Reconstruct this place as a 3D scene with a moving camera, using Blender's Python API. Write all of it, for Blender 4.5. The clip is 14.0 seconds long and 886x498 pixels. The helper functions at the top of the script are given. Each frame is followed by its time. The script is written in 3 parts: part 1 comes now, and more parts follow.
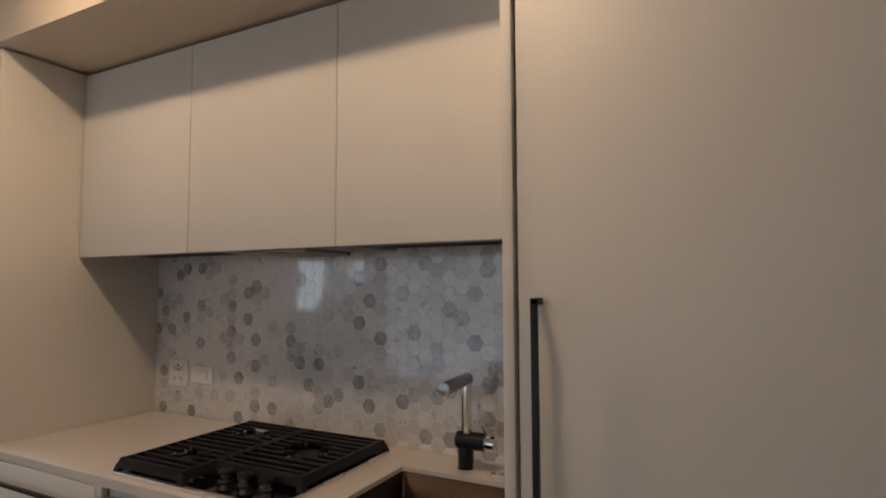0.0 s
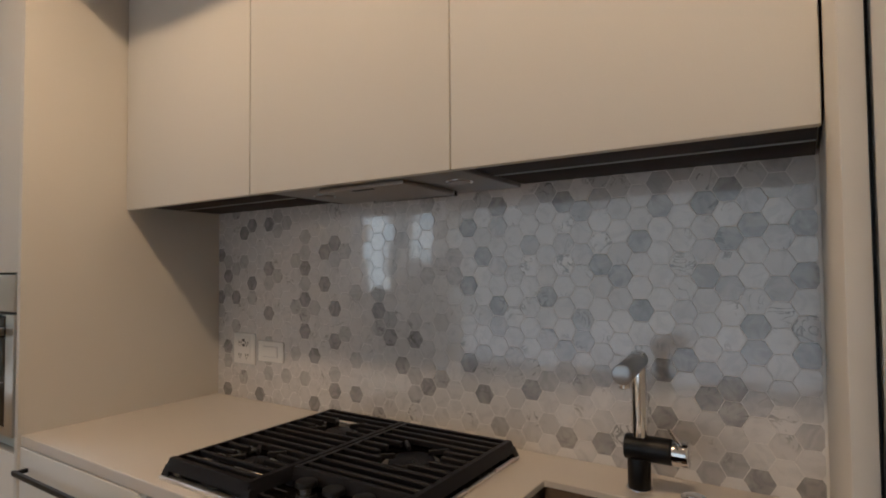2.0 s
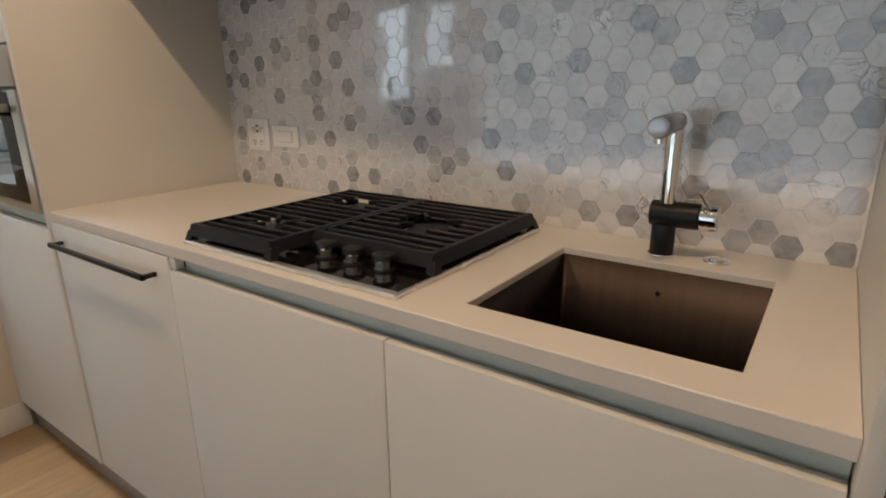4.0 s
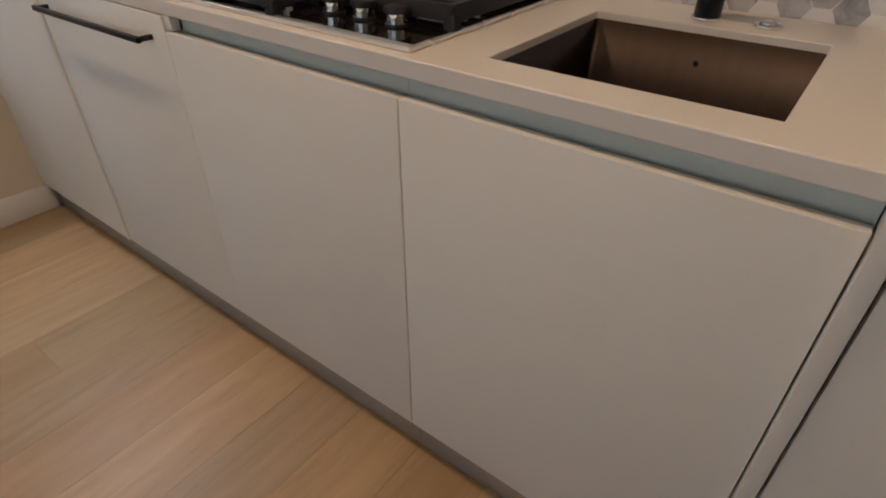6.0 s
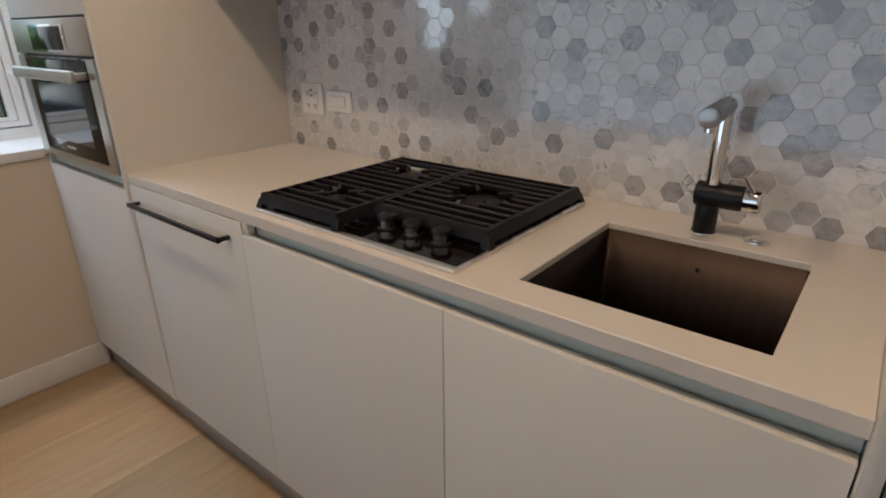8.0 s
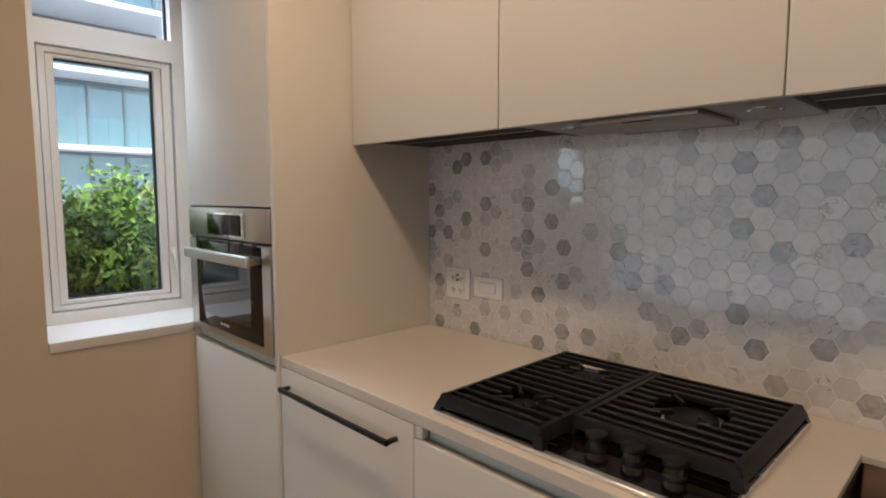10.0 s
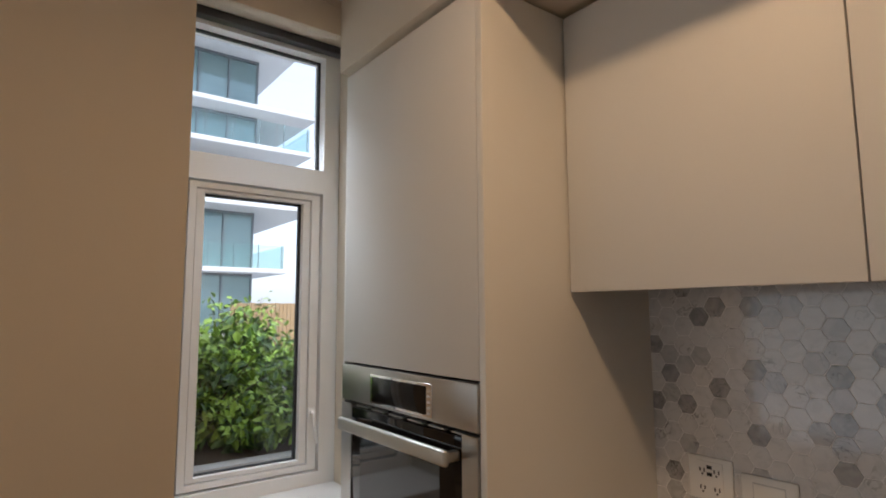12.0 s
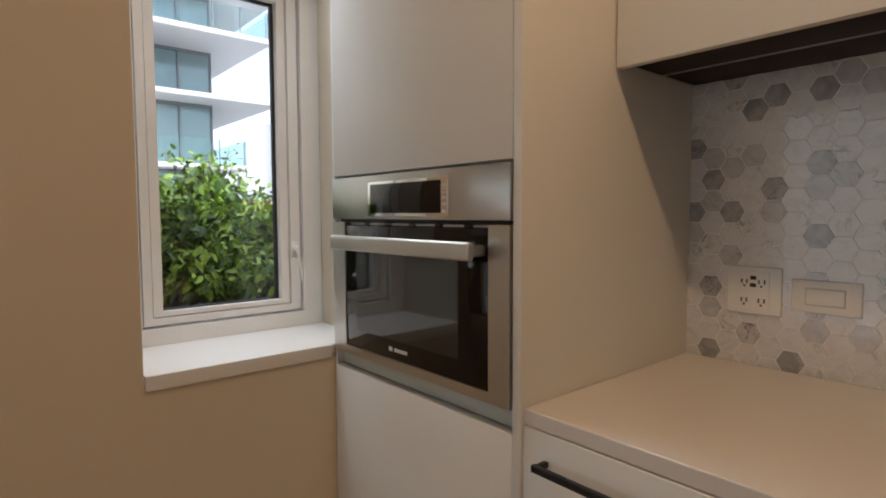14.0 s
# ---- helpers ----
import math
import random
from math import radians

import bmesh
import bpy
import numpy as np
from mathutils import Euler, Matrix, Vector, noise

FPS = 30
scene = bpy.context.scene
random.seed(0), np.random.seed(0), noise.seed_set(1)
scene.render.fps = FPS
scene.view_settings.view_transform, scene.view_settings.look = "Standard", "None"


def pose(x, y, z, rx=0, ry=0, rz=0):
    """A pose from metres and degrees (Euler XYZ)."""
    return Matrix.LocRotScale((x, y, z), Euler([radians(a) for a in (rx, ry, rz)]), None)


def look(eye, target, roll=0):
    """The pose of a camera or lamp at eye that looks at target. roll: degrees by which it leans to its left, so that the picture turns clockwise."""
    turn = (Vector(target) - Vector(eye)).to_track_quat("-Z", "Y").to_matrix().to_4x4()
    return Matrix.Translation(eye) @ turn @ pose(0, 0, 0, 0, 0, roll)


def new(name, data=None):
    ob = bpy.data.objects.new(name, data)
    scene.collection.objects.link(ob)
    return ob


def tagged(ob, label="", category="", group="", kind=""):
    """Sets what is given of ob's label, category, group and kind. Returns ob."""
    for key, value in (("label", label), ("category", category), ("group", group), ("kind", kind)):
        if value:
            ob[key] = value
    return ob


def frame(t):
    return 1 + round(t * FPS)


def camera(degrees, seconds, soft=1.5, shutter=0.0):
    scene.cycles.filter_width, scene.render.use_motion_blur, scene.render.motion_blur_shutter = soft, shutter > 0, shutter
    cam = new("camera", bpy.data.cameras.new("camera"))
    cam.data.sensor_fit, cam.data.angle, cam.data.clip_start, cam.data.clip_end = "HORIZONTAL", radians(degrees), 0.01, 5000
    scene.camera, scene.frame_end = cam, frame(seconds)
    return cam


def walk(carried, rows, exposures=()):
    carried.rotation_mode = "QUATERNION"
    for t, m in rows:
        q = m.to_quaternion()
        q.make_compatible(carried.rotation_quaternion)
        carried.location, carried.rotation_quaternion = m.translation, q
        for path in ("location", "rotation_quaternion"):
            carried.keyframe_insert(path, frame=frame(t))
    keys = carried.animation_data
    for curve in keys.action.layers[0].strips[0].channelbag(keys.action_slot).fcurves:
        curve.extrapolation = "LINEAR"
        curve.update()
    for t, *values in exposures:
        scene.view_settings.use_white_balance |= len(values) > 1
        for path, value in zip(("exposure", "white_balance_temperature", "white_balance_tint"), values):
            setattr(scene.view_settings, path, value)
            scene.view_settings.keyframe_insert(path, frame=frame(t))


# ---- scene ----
cam = camera(77.4, 14.0, soft=1.9)
LAMP, DAY = 1.35, 0.2
# seconds, stops, white balance and tint
EXPOSURES = [(0.0, 1.68, 5450, 11), (2.0, 1.9, 5450, 9), (3.3, 2.38, 5400, 6), (4.2, 2.35, 5400, 7), (6.3, 2.16, 5300, 10), (8.2, 2.22, 5150, 8), (10.5, 1.98, 5700, 11), (12.0, 1.6, 5850, 12), (13.0, 1.6, 5900, 12), (14.0, 1.78, 6000, 12)]
PATH = [
    (0, (2.068, -1.498, 1.381), (1.162, 0.28, 1.514), -0.2),
    (0.5, (1.928, -1.429, 1.362), (1.004, 0.339, 1.509), -0.2),
    (1, (1.817, -1.283, 1.337), (0.874, 0.474, 1.486), -0.2),
    (1.5, (1.738, -1.199, 1.322), (0.713, 0.513, 1.457), -0.5),
    (2, (1.695, -1.191, 1.302), (0.606, 0.485, 1.375), -0.5),
    (2.5, (1.682, -1.181, 1.278), (0.566, 0.479, 1.235), -0.6),
    (3, (1.674, -1.167, 1.249), (0.55, 0.474, 1.043), -0.6),
    (3.5, (1.671, -1.154, 1.219), (0.547, 0.455, 0.834), -0.6),
    (4, (1.665, -1.143, 1.191), (0.555, 0.422, 0.624), -0.6),
    (4.2, (1.663, -1.136, 1.171), (0.563, 0.409, 0.538), -0.5),
    (6.5, (1.659, -1.16, 1.104), (0.696, 0.121, -0.093), 0.3),
    (7, (1.656, -1.185, 1.167), (0.645, 0.145, 0.067), 0.4),
    (7.5, (1.66, -1.185, 1.223), (0.567, 0.204, 0.287), -0.5),
    (8, (1.67, -1.213, 1.263), (0.501, 0.229, 0.518), -0.6),
    (8.2, (1.673, -1.228, 1.276), (0.471, 0.233, 0.627), -0.6),
    (10.3, (1.337, -1.32, 1.35), (-0.145, 0.016, 1.208), -0.3),
    (10.5, (1.289, -1.277, 1.367), (-0.239, 0.009, 1.256), -0.4),
    (11, (1.132, -1.303, 1.396), (-0.448, -0.077, 1.41), -0.3),
    (11.5, (0.986, -1.382, 1.417), (-0.604, -0.173, 1.523), -0.1),
    (12, (0.848, -1.335, 1.447), (-0.736, -0.135, 1.667), -0.3),
    (12.5, (0.727, -1.28, 1.441), (-0.838, -0.08, 1.776), -0.5),
    (13, (0.642, -1.308, 1.371), (-0.891, -0.069, 1.713), 0.0),
    (13.5, (0.611, -1.301, 1.295), (-0.921, -0.033, 1.505), -0.3),
    (14, (0.606, -1.272, 1.212), (-0.914, 0.022, 1.084), -0.2),
]
walk(cam, [(t, look(eye, target, roll)) for t, eye, target, roll in PATH], EXPOSURES)

# ---- light ----
world = bpy.data.worlds.new("sky")
scene.world = world
world.use_nodes = True
wn = world.node_tree
sky = wn.nodes.new("ShaderNodeTexSky")
sky.sky_type = "NISHITA"
sky.sun_disc = False
sky.sun_elevation = radians(48)
sky.sun_rotation = radians(125)
sky.air_density, sky.dust_density, sky.ozone_density = 1.0, 4.0, 1.0
# a bright, even veil of cloud over the whole sky
veil = wn.nodes.new("ShaderNodeMix")
veil.data_type = "RGBA"
veil.inputs["Factor"].default_value = 0.65
veil.inputs["B"].default_value = (3.0, 3.05, 3.1, 1)
wn.links.new(sky.outputs[0], veil.inputs["A"])
wn.links.new(veil.outputs["Result"], wn.nodes["Background"].inputs[0])
wn.nodes["Background"].inputs[1].default_value = 0.15

sun_data = bpy.data.lights.new("sun", "SUN")
sun_data.energy, sun_data.angle, sun_data.color = 1.3, radians(12), (1.0, 0.96, 0.9)
sun = new("sun", sun_data)
sun.matrix_world = look((20, 14, 26), (0, 0, 0))


def area_lamp(name, m, w, h, watts, colour, shape="RECTANGLE"):
    d = bpy.data.lights.new(name, "AREA")
    d.shape, d.size, d.size_y, d.energy, d.color = shape, w, h, watts, colour
    o = new(name, d)
    o.matrix_world = m
    return o


REAR = -5.2          # rear wall of the living space
DOWNLIGHTS = [(0.5, -0.96), (1.53, -0.96)]
CEIL = 2.40
for lx, ly in DOWNLIGHTS:
    area_lamp("downlight_lamp", pose(lx, ly, CEIL - 0.012), 0.09, 0.09, LAMP, (1.0, 0.6, 0.29), "DISK")
# daylight in the openings of the rear wall: x0, x1, z0, z1
REAR_WINDOWS = [(-3.93, -3.38, 0.95, 2.25), (-3.04, -2.62, 1.35, 2.25), (-2.3, 2.6, 0.05, 2.28)]
SHARE = [7.0, 4.6, 0.35]   # how bright the sky stands in each
for (x0, x1, z0, z1), share in zip(REAR_WINDOWS, SHARE):
    area_lamp("window_daylight", look(((x0 + x1) / 2, REAR - 0.05, (z0 + z1) / 2), ((x0 + x1) / 2, 0, (z0 + z1) / 2)),
              x1 - x0 - 0.1, z1 - z0 - 0.1, DAY * share * (x1 - x0) * (z1 - z0), (0.9, 0.96, 0.92))
# sky light falling in through the kitchen window's upper light
area_lamp("window_daylight", look((-0.905, -0.745, 2.13), (-0.6, -0.78, 0.9)), 0.36, 0.36, DAY * 4.0, (0.94, 0.98, 1.0)).data.spread = radians(80)


# ---- materials ----
def material(name, colour, rough=0.5, metal=0.0, vary=0.04, scale=6.0, bump=0.0, fine=180.0, stretch=(1, 1, 1),
             per_object=0.0, spec=0.5, coat=0.0):
    """Base colour varied at two scales, with fine relief."""
    m = bpy.data.materials.new(name)
    m.use_nodes = True
    nt = m.node_tree
    b = nt.nodes["Principled BSDF"]
    link = nt.links.new
    tc = nt.nodes.new("ShaderNodeTexCoord")
    mp = nt.nodes.new("ShaderNodeMapping")
    mp.inputs["Scale"].default_value = stretch
    link(tc.outputs["Object"], mp.inputs[0])
    n1, n2 = nt.nodes.new("ShaderNodeTexNoise"), nt.nodes.new("ShaderNodeTexNoise")
    n1.inputs["Scale"].default_value, n2.inputs["Scale"].default_value = scale, fine
    n1.inputs["Detail"].default_value = 4
    link(mp.outputs[0], n1.inputs[0])
    link(mp.outputs[0], n2.inputs[0])
    add = nt.nodes.new("ShaderNodeMath")
    add.operation = "ADD"
    link(n1.outputs[0], add.inputs[0])
    link(n2.outputs[0], add.inputs[1])
    last = add
    if per_object:
        info = nt.nodes.new("ShaderNodeObjectInfo")
        more = nt.nodes.new("ShaderNodeMath")
        more.operation = "MULTIPLY_ADD"
        link(info.outputs["Random"], more.inputs[0])
        more.inputs[1].default_value = per_object
        link(add.outputs[0], more.inputs[2])
        last = more
    rng = nt.nodes.new("ShaderNodeMapRange")
    rng.inputs[1].default_value, rng.inputs[2].default_value = 0.5, 1.5 + per_object
    rng.inputs[3].default_value, rng.inputs[4].default_value = 1 - vary, 1 + vary
    link(last.outputs[0], rng.inputs[0])
    mix = nt.nodes.new("ShaderNodeVectorMath")
    mix.operation = "SCALE"
    mix.inputs[0].default_value = colour
    link(rng.outputs[0], mix.inputs["Scale"])
    link(mix.outputs[0], b.inputs["Base Color"])
    rr = nt.nodes.new("ShaderNodeMapRange")
    rr.inputs[3].default_value, rr.inputs[4].default_value = rough * 0.88, min(1, rough * 1.12)
    link(n1.outputs[0], rr.inputs[0])
    link(rr.outputs[0], b.inputs["Roughness"])
    b.inputs["Metallic"].default_value = metal
    b.inputs["Specular IOR Level"].default_value = spec
    b.inputs["Coat Weight"].default_value = coat
    if bump:
        bp = nt.nodes.new("ShaderNodeBump")
        bp.inputs["Strength"].default_value = bump
        bp.inputs["Distance"].default_value = 0.002
        link(n2.outputs[0], bp.inputs["Height"])
        link(bp.outputs[0], b.inputs["Normal"])
    return m


def marble(name, pale, vein, amount, rough=0.1):
    """Polished marble; each piece takes its own tone and its own stretch of veining."""
    m = bpy.data.materials.new(name)
    m.use_nodes = True
    nt = m.node_tree
    b = nt.nodes["Principled BSDF"]
    link = nt.links.new
    tc = nt.nodes.new("ShaderNodeTexCoord")
    info = nt.nodes.new("ShaderNodeObjectInfo")
    off = nt.nodes.new("ShaderNodeVectorMath")
    off.operation = "MULTIPLY_ADD"
    off.inputs[1].default_value = (1, 1, 1)
    mul = nt.nodes.new("ShaderNodeMath")
    mul.operation = "MULTIPLY"
    mul.inputs[1].default_value = 37.0
    link(info.outputs["Random"], mul.inputs[0])
    link(tc.outputs["Object"], off.inputs[0])
    link(mul.outputs[0], off.inputs[2])
    n = nt.nodes.new("ShaderNodeTexNoise")
    n.inputs["Scale"].default_value, n.inputs["Detail"].default_value, n.inputs["Distortion"].default_value = 26, 6, 1.6
    link(off.outputs[0], n.inputs[0])
    ramp = nt.nodes.new("ShaderNodeValToRGB")
    e = ramp.color_ramp.elements
    e[0].position, e[0].color = 0.36, (*vein, 1)
    e[1].position, e[1].color = 0.36 + amount, (*pale, 1)
    link(n.outputs[0], ramp.inputs[0])
    tone = nt.nodes.new("ShaderNodeMapRange")
    tone.inputs[3].default_value, tone.inputs[4].default_value = 0.86, 1.08
    link(info.outputs["Random"], tone.inputs[0])
    mix = nt.nodes.new("ShaderNodeVectorMath")
    mix.operation = "SCALE"
    # a few sharp dark veins, bunched in patches
    line, patch = nt.nodes.new("ShaderNodeTexNoise"), nt.nodes.new("ShaderNodeTexNoise")
    line.inputs["Scale"].default_value, line.inputs["Detail"].default_value, line.inputs["Distortion"].default_value = 17, 3, 2.2
    patch.inputs["Scale"].default_value = 13
    link(off.outputs[0], line.inputs[0])
    link(off.outputs[0], patch.inputs[0])
    near = nt.nodes.new("ShaderNodeMath")
    near.operation = "COMPARE"
    near.inputs[1].default_value, near.inputs[2].default_value = 0.5, 0.022
    link(line.outputs[0], near.inputs[0])
    where = nt.nodes.new("ShaderNodeMapRange")
    where.inputs[1].default_value, where.inputs[2].default_value = 0.56, 0.68
    link(patch.outputs[0], where.inputs[0])
    dark = nt.nodes.new("ShaderNodeMath")
    dark.operation = "MULTIPLY"
    link(near.outputs[0], dark.inputs[0])
    link(where.outputs[0], dark.inputs[1])
    keep = nt.nodes.new("ShaderNodeMapRange")
    keep.inputs[3].default_value, keep.inputs[4].default_value = 1.0, 0.45
    link(dark.outputs[0], keep.inputs[0])
    total = nt.nodes.new("ShaderNodeMath")
    total.operation = "MULTIPLY"
    link(tone.outputs[0], total.inputs[0])
    link(keep.outputs[0], total.inputs[1])
    link(ramp.outputs[0], mix.inputs[0])
    link(total.outputs[0], mix.inputs["Scale"])
    link(mix.outputs[0], b.inputs["Base Color"])
    b.inputs["Roughness"].default_value = 0.22
    b.inputs["IOR"].default_value = 1.75
    b.inputs["Coat Weight"].default_value = 1.0
    b.inputs["Coat Roughness"].default_value = rough
    b.inputs["Coat IOR"].default_value = 1.6
    return m


def oak(name):
    m = bpy.data.materials.new(name)
    m.use_nodes = True
    nt = m.node_tree
    b = nt.nodes["Principled BSDF"]
    link = nt.links.new
    tc, info = nt.nodes.new("ShaderNodeTexCoord"), nt.nodes.new("ShaderNodeObjectInfo")
    mul = nt.nodes.new("ShaderNodeMath")
    mul.operation, mul.inputs[1].default_value = "MULTIPLY", 53.0
    link(info.outputs["Random"], mul.inputs[0])
    off = nt.nodes.new("ShaderNodeVectorMath")
    link(tc.outputs["Object"], off.inputs[0])
    link(mul.outputs[0], off.inputs[1])
    mp = nt.nodes.new("ShaderNodeMapping")
    mp.inputs["Scale"].default_value = (9, 0.9, 9)
    link(off.outputs[0], mp.inputs[0])
    grain, pores = nt.nodes.new("ShaderNodeTexNoise"), nt.nodes.new("ShaderNodeTexNoise")
    grain.inputs["Scale"].default_value, grain.inputs["Detail"].default_value, grain.inputs["Distortion"].default_value = 1.6, 5, 1.2
    pores.inputs["Scale"].default_value, pores.inputs["Detail"].default_value = 14, 3
    link(mp.outputs[0], grain.inputs[0])
    link(mp.outputs[0], pores.inputs[0])
    ramp = nt.nodes.new("ShaderNodeValToRGB")
    e = ramp.color_ramp.elements
    e[0].position, e[0].color = 0.3, (0.4, 0.262, 0.124, 1)
    e[1].position, e[1].color = 0.7, (0.49, 0.332, 0.166, 1)
    link(grain.outputs[0], ramp.inputs[0])
    tone = nt.nodes.new("ShaderNodeMapRange")
    tone.inputs[3].default_value, tone.inputs[4].default_value = 0.8, 1.14
    link(info.outputs["Random"], tone.inputs[0])
    dots = nt.nodes.new("ShaderNodeMapRange")
    dots.inputs[1].default_value, dots.inputs[2].default_value = 0.25, 0.45
    dots.inputs[3].default_value, dots.inputs[4].default_value = 0.86, 1.0
    link(pores.outputs[0], dots.inputs[0])
    both = nt.nodes.new("ShaderNodeMath")
    both.operation = "MULTIPLY"
    link(tone.outputs[0], both.inputs[0])
    link(dots.outputs[0], both.inputs[1])
    mix = nt.nodes.new("ShaderNodeVectorMath")
    mix.operation = "SCALE"
    # some boards run redder, some greyer
    hue = nt.nodes.new("ShaderNodeMix")
    hue.data_type, hue.blend_type = "RGBA", "MULTIPLY"
    hue.inputs["Factor"].default_value = 1.0
    cast = nt.nodes.new("ShaderNodeValToRGB")
    c = cast.color_ramp.elements
    c[0].position, c[0].color = 0.1, (1.06, 0.99, 0.92, 1)
    c[1].position, c[1].color = 0.9, (0.99, 1.01, 1.04, 1)
    far_random = nt.nodes.new("ShaderNodeMath")
    far_random.operation = "FRACT"
    link(mul.outputs[0], far_random.inputs[0])
    link(far_random.outputs[0], cast.inputs[0])
    link(ramp.outputs[0], hue.inputs["A"])
    link(cast.outputs[0], hue.inputs["B"])
    link(hue.outputs["Result"], mix.inputs[0])
    link(both.outputs[0], mix.inputs["Scale"])
    link(mix.outputs[0], b.inputs["Base Color"])
    b.inputs["Roughness"].default_value = 0.42
    bp = nt.nodes.new("ShaderNodeBump")
    bp.inputs["Strength"].default_value, bp.inputs["Distance"].default_value = 0.15, 0.001
    link(pores.outputs[0], bp.inputs["Height"])
    link(bp.outputs[0], b.inputs["Normal"])
    return m


def clear_glass(name, tint, rough=0.0):
    m = bpy.data.materials.new(name)
    m.use_nodes = True
    b = m.node_tree.nodes["Principled BSDF"]
    b.inputs["Base Color"].default_value = (*tint, 1)
    b.inputs["Transmission Weight"].default_value = 1
    b.inputs["Roughness"].default_value = rough
    b.inputs["IOR"].default_value = 1.45
    return m


def glowing(name, colour, strength):
    m = bpy.data.materials.new(name)
    m.use_nodes = True
    b = m.node_tree.nodes["Principled BSDF"]
    b.inputs["Emission Color"].default_value = (*colour, 1)
    b.inputs["Emission Strength"].default_value = strength
    return m


M_PAINT = material("wall_paint", (0.65, 0.57, 0.45), 0.75, vary=0.02, scale=1.2, bump=0.12, fine=260)
M_CEIL = material("ceiling_paint", (0.8, 0.79, 0.77), 0.85, vary=0.02, scale=1.0, bump=0.1, fine=240)
M_LACQ = material("cabinet_lacquer", (0.74, 0.72, 0.67), 0.5, vary=0.012, scale=1.5, bump=0.025, fine=420, spec=0.4)
M_CARC = material("cabinet_carcass", (0.6, 0.57, 0.53), 0.5, vary=0.02)
M_TRIM = material("trim_paint", (0.8, 0.79, 0.76), 0.4, vary=0.015, scale=3, bump=0.03, fine=200)
M_VINYL = material("window_vinyl", (0.87, 0.87, 0.86), 0.3, vary=0.015, scale=4)
M_GASKET = material("rubber_gasket", (0.02, 0.022, 0.025), 0.6)
M_QUARTZ = material("quartz_top", (0.74, 0.70, 0.65), 0.3, vary=0.03, scale=9, fine=420)
M_GROUT = material("grout", (0.79, 0.78, 0.77), 0.5, vary=0.05, scale=40, bump=0.2)
M_PALE = marble("pale_marble", (0.72, 0.715, 0.715), (0.64, 0.64, 0.645), 0.14, 0.035)
M_GREY = marble("grey_marble", (0.43, 0.425, 0.43), (0.27, 0.27, 0.28), 0.26, 0.035)
M_MID = marble("cloudy_marble", (0.58, 0.575, 0.585), (0.46, 0.46, 0.475), 0.22, 0.035)
M_OAK = oak("oak_plank")
M_SUBFLOOR = material("subfloor", (0.1, 0.06, 0.035), 0.8)
M_STEEL = material("brushed_steel", (0.54, 0.53, 0.5), 0.3, 1.0, vary=0.03, scale=3, bump=0.02, fine=500)
M_RIM = material("polished_steel", (0.85, 0.84, 0.82), 0.28, 0.9, vary=0.03)
# stainless steel with the bowl's dark brown reflections and streaks put into its colour
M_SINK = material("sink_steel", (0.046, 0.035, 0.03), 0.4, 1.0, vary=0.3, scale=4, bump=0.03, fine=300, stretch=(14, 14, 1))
M_CHROME = material("chrome", (0.85, 0.85, 0.85), 0.06, 1.0, vary=0.01)
M_SATIN = material("satin_chrome", (0.4, 0.4, 0.4), 0.28, 1.0, vary=0.02)
M_KICK = material("kick_aluminium", (0.42, 0.42, 0.41), 0.3, 0.6, vary=0.04)
M_CHANNEL = material("channel_aluminium", (0.56, 0.6, 0.56), 0.35, 0.1, vary=0.03)
M_BLACK = material("black_metal", (0.012, 0.012, 0.013), 0.42, 0.3, vary=0.1)
M_IRON = material("cast_iron", (0.007, 0.007, 0.01), 0.42, 0.0, spec=0.3, vary=0.15, scale=30, bump=0.25, fine=500)
M_BLACKGLASS = material("black_glass", (0.005, 0.004, 0.004), 0.05, 0.0, vary=0.02, spec=0.4)
M_OVENGLASS = material("coated_oven_glass", (0.012, 0.014, 0.015), 0.06, 0.0, vary=0.02, spec=0.9)
M_SATINBAR = material("satin_steel", (0.56, 0.55, 0.5), 0.46, 1.0, vary=0.04, scale=4, bump=0.03, fine=500, stretch=(1, 8, 8))
M_BROWN = material("dark_grille", (0.022, 0.013, 0.01), 0.6, 0.0, vary=0.08, spec=0.2)
M_HOOD = material("hood_steel", (0.3, 0.28, 0.26), 0.35, 0.9, vary=0.05, stretch=(10, 1, 1))
M_HOODPLATE = material("hood_filter_plate", (0.36, 0.32, 0.28), 0.4, 0.7, vary=0.04)
M_PLASTIC = material("white_plastic", (0.82, 0.81, 0.78), 0.3, vary=0.01)
M_SLOT = material("dark_slot", (0.02, 0.02, 0.02), 0.6)
M_GLASS = clear_glass("window_glass", (0.97, 0.985, 0.98))
M_LENS = glowing("lamp_lens", (1.0, 0.74, 0.46), 12)
M_MARK = material("printed_mark", (0.55, 0.55, 0.55), 0.5)
# the same leaf in two colours, as lit at the top and as shaded inside
M_LEAF = material("lit_leaf", (0.25, 0.4, 0.05), 0.45, vary=0.45, scale=9, fine=60)
M_LEAFSHADE = material("shaded_leaf", (0.06, 0.13, 0.028), 0.45, vary=0.4, scale=9, fine=60)
M_TWIG = material("twig_bark", (0.09, 0.06, 0.035), 0.8, vary=0.2, scale=40)
M_SOIL = material("soil", (0.05, 0.032, 0.022), 0.95, vary=0.4, scale=25, bump=0.6, fine=90)
M_CONC = material("concrete", (0.42, 0.42, 0.41), 0.75, vary=0.1, scale=2, bump=0.15)
M_SLAB = material("painted_slab", (0.6, 0.61, 0.63), 0.6, vary=0.04, scale=0.5)
M_BGLASS = material("facade_glass", (0.2, 0.29, 0.31), 0.08, 0.3, vary=0.25, scale=0.22, fine=0.8)
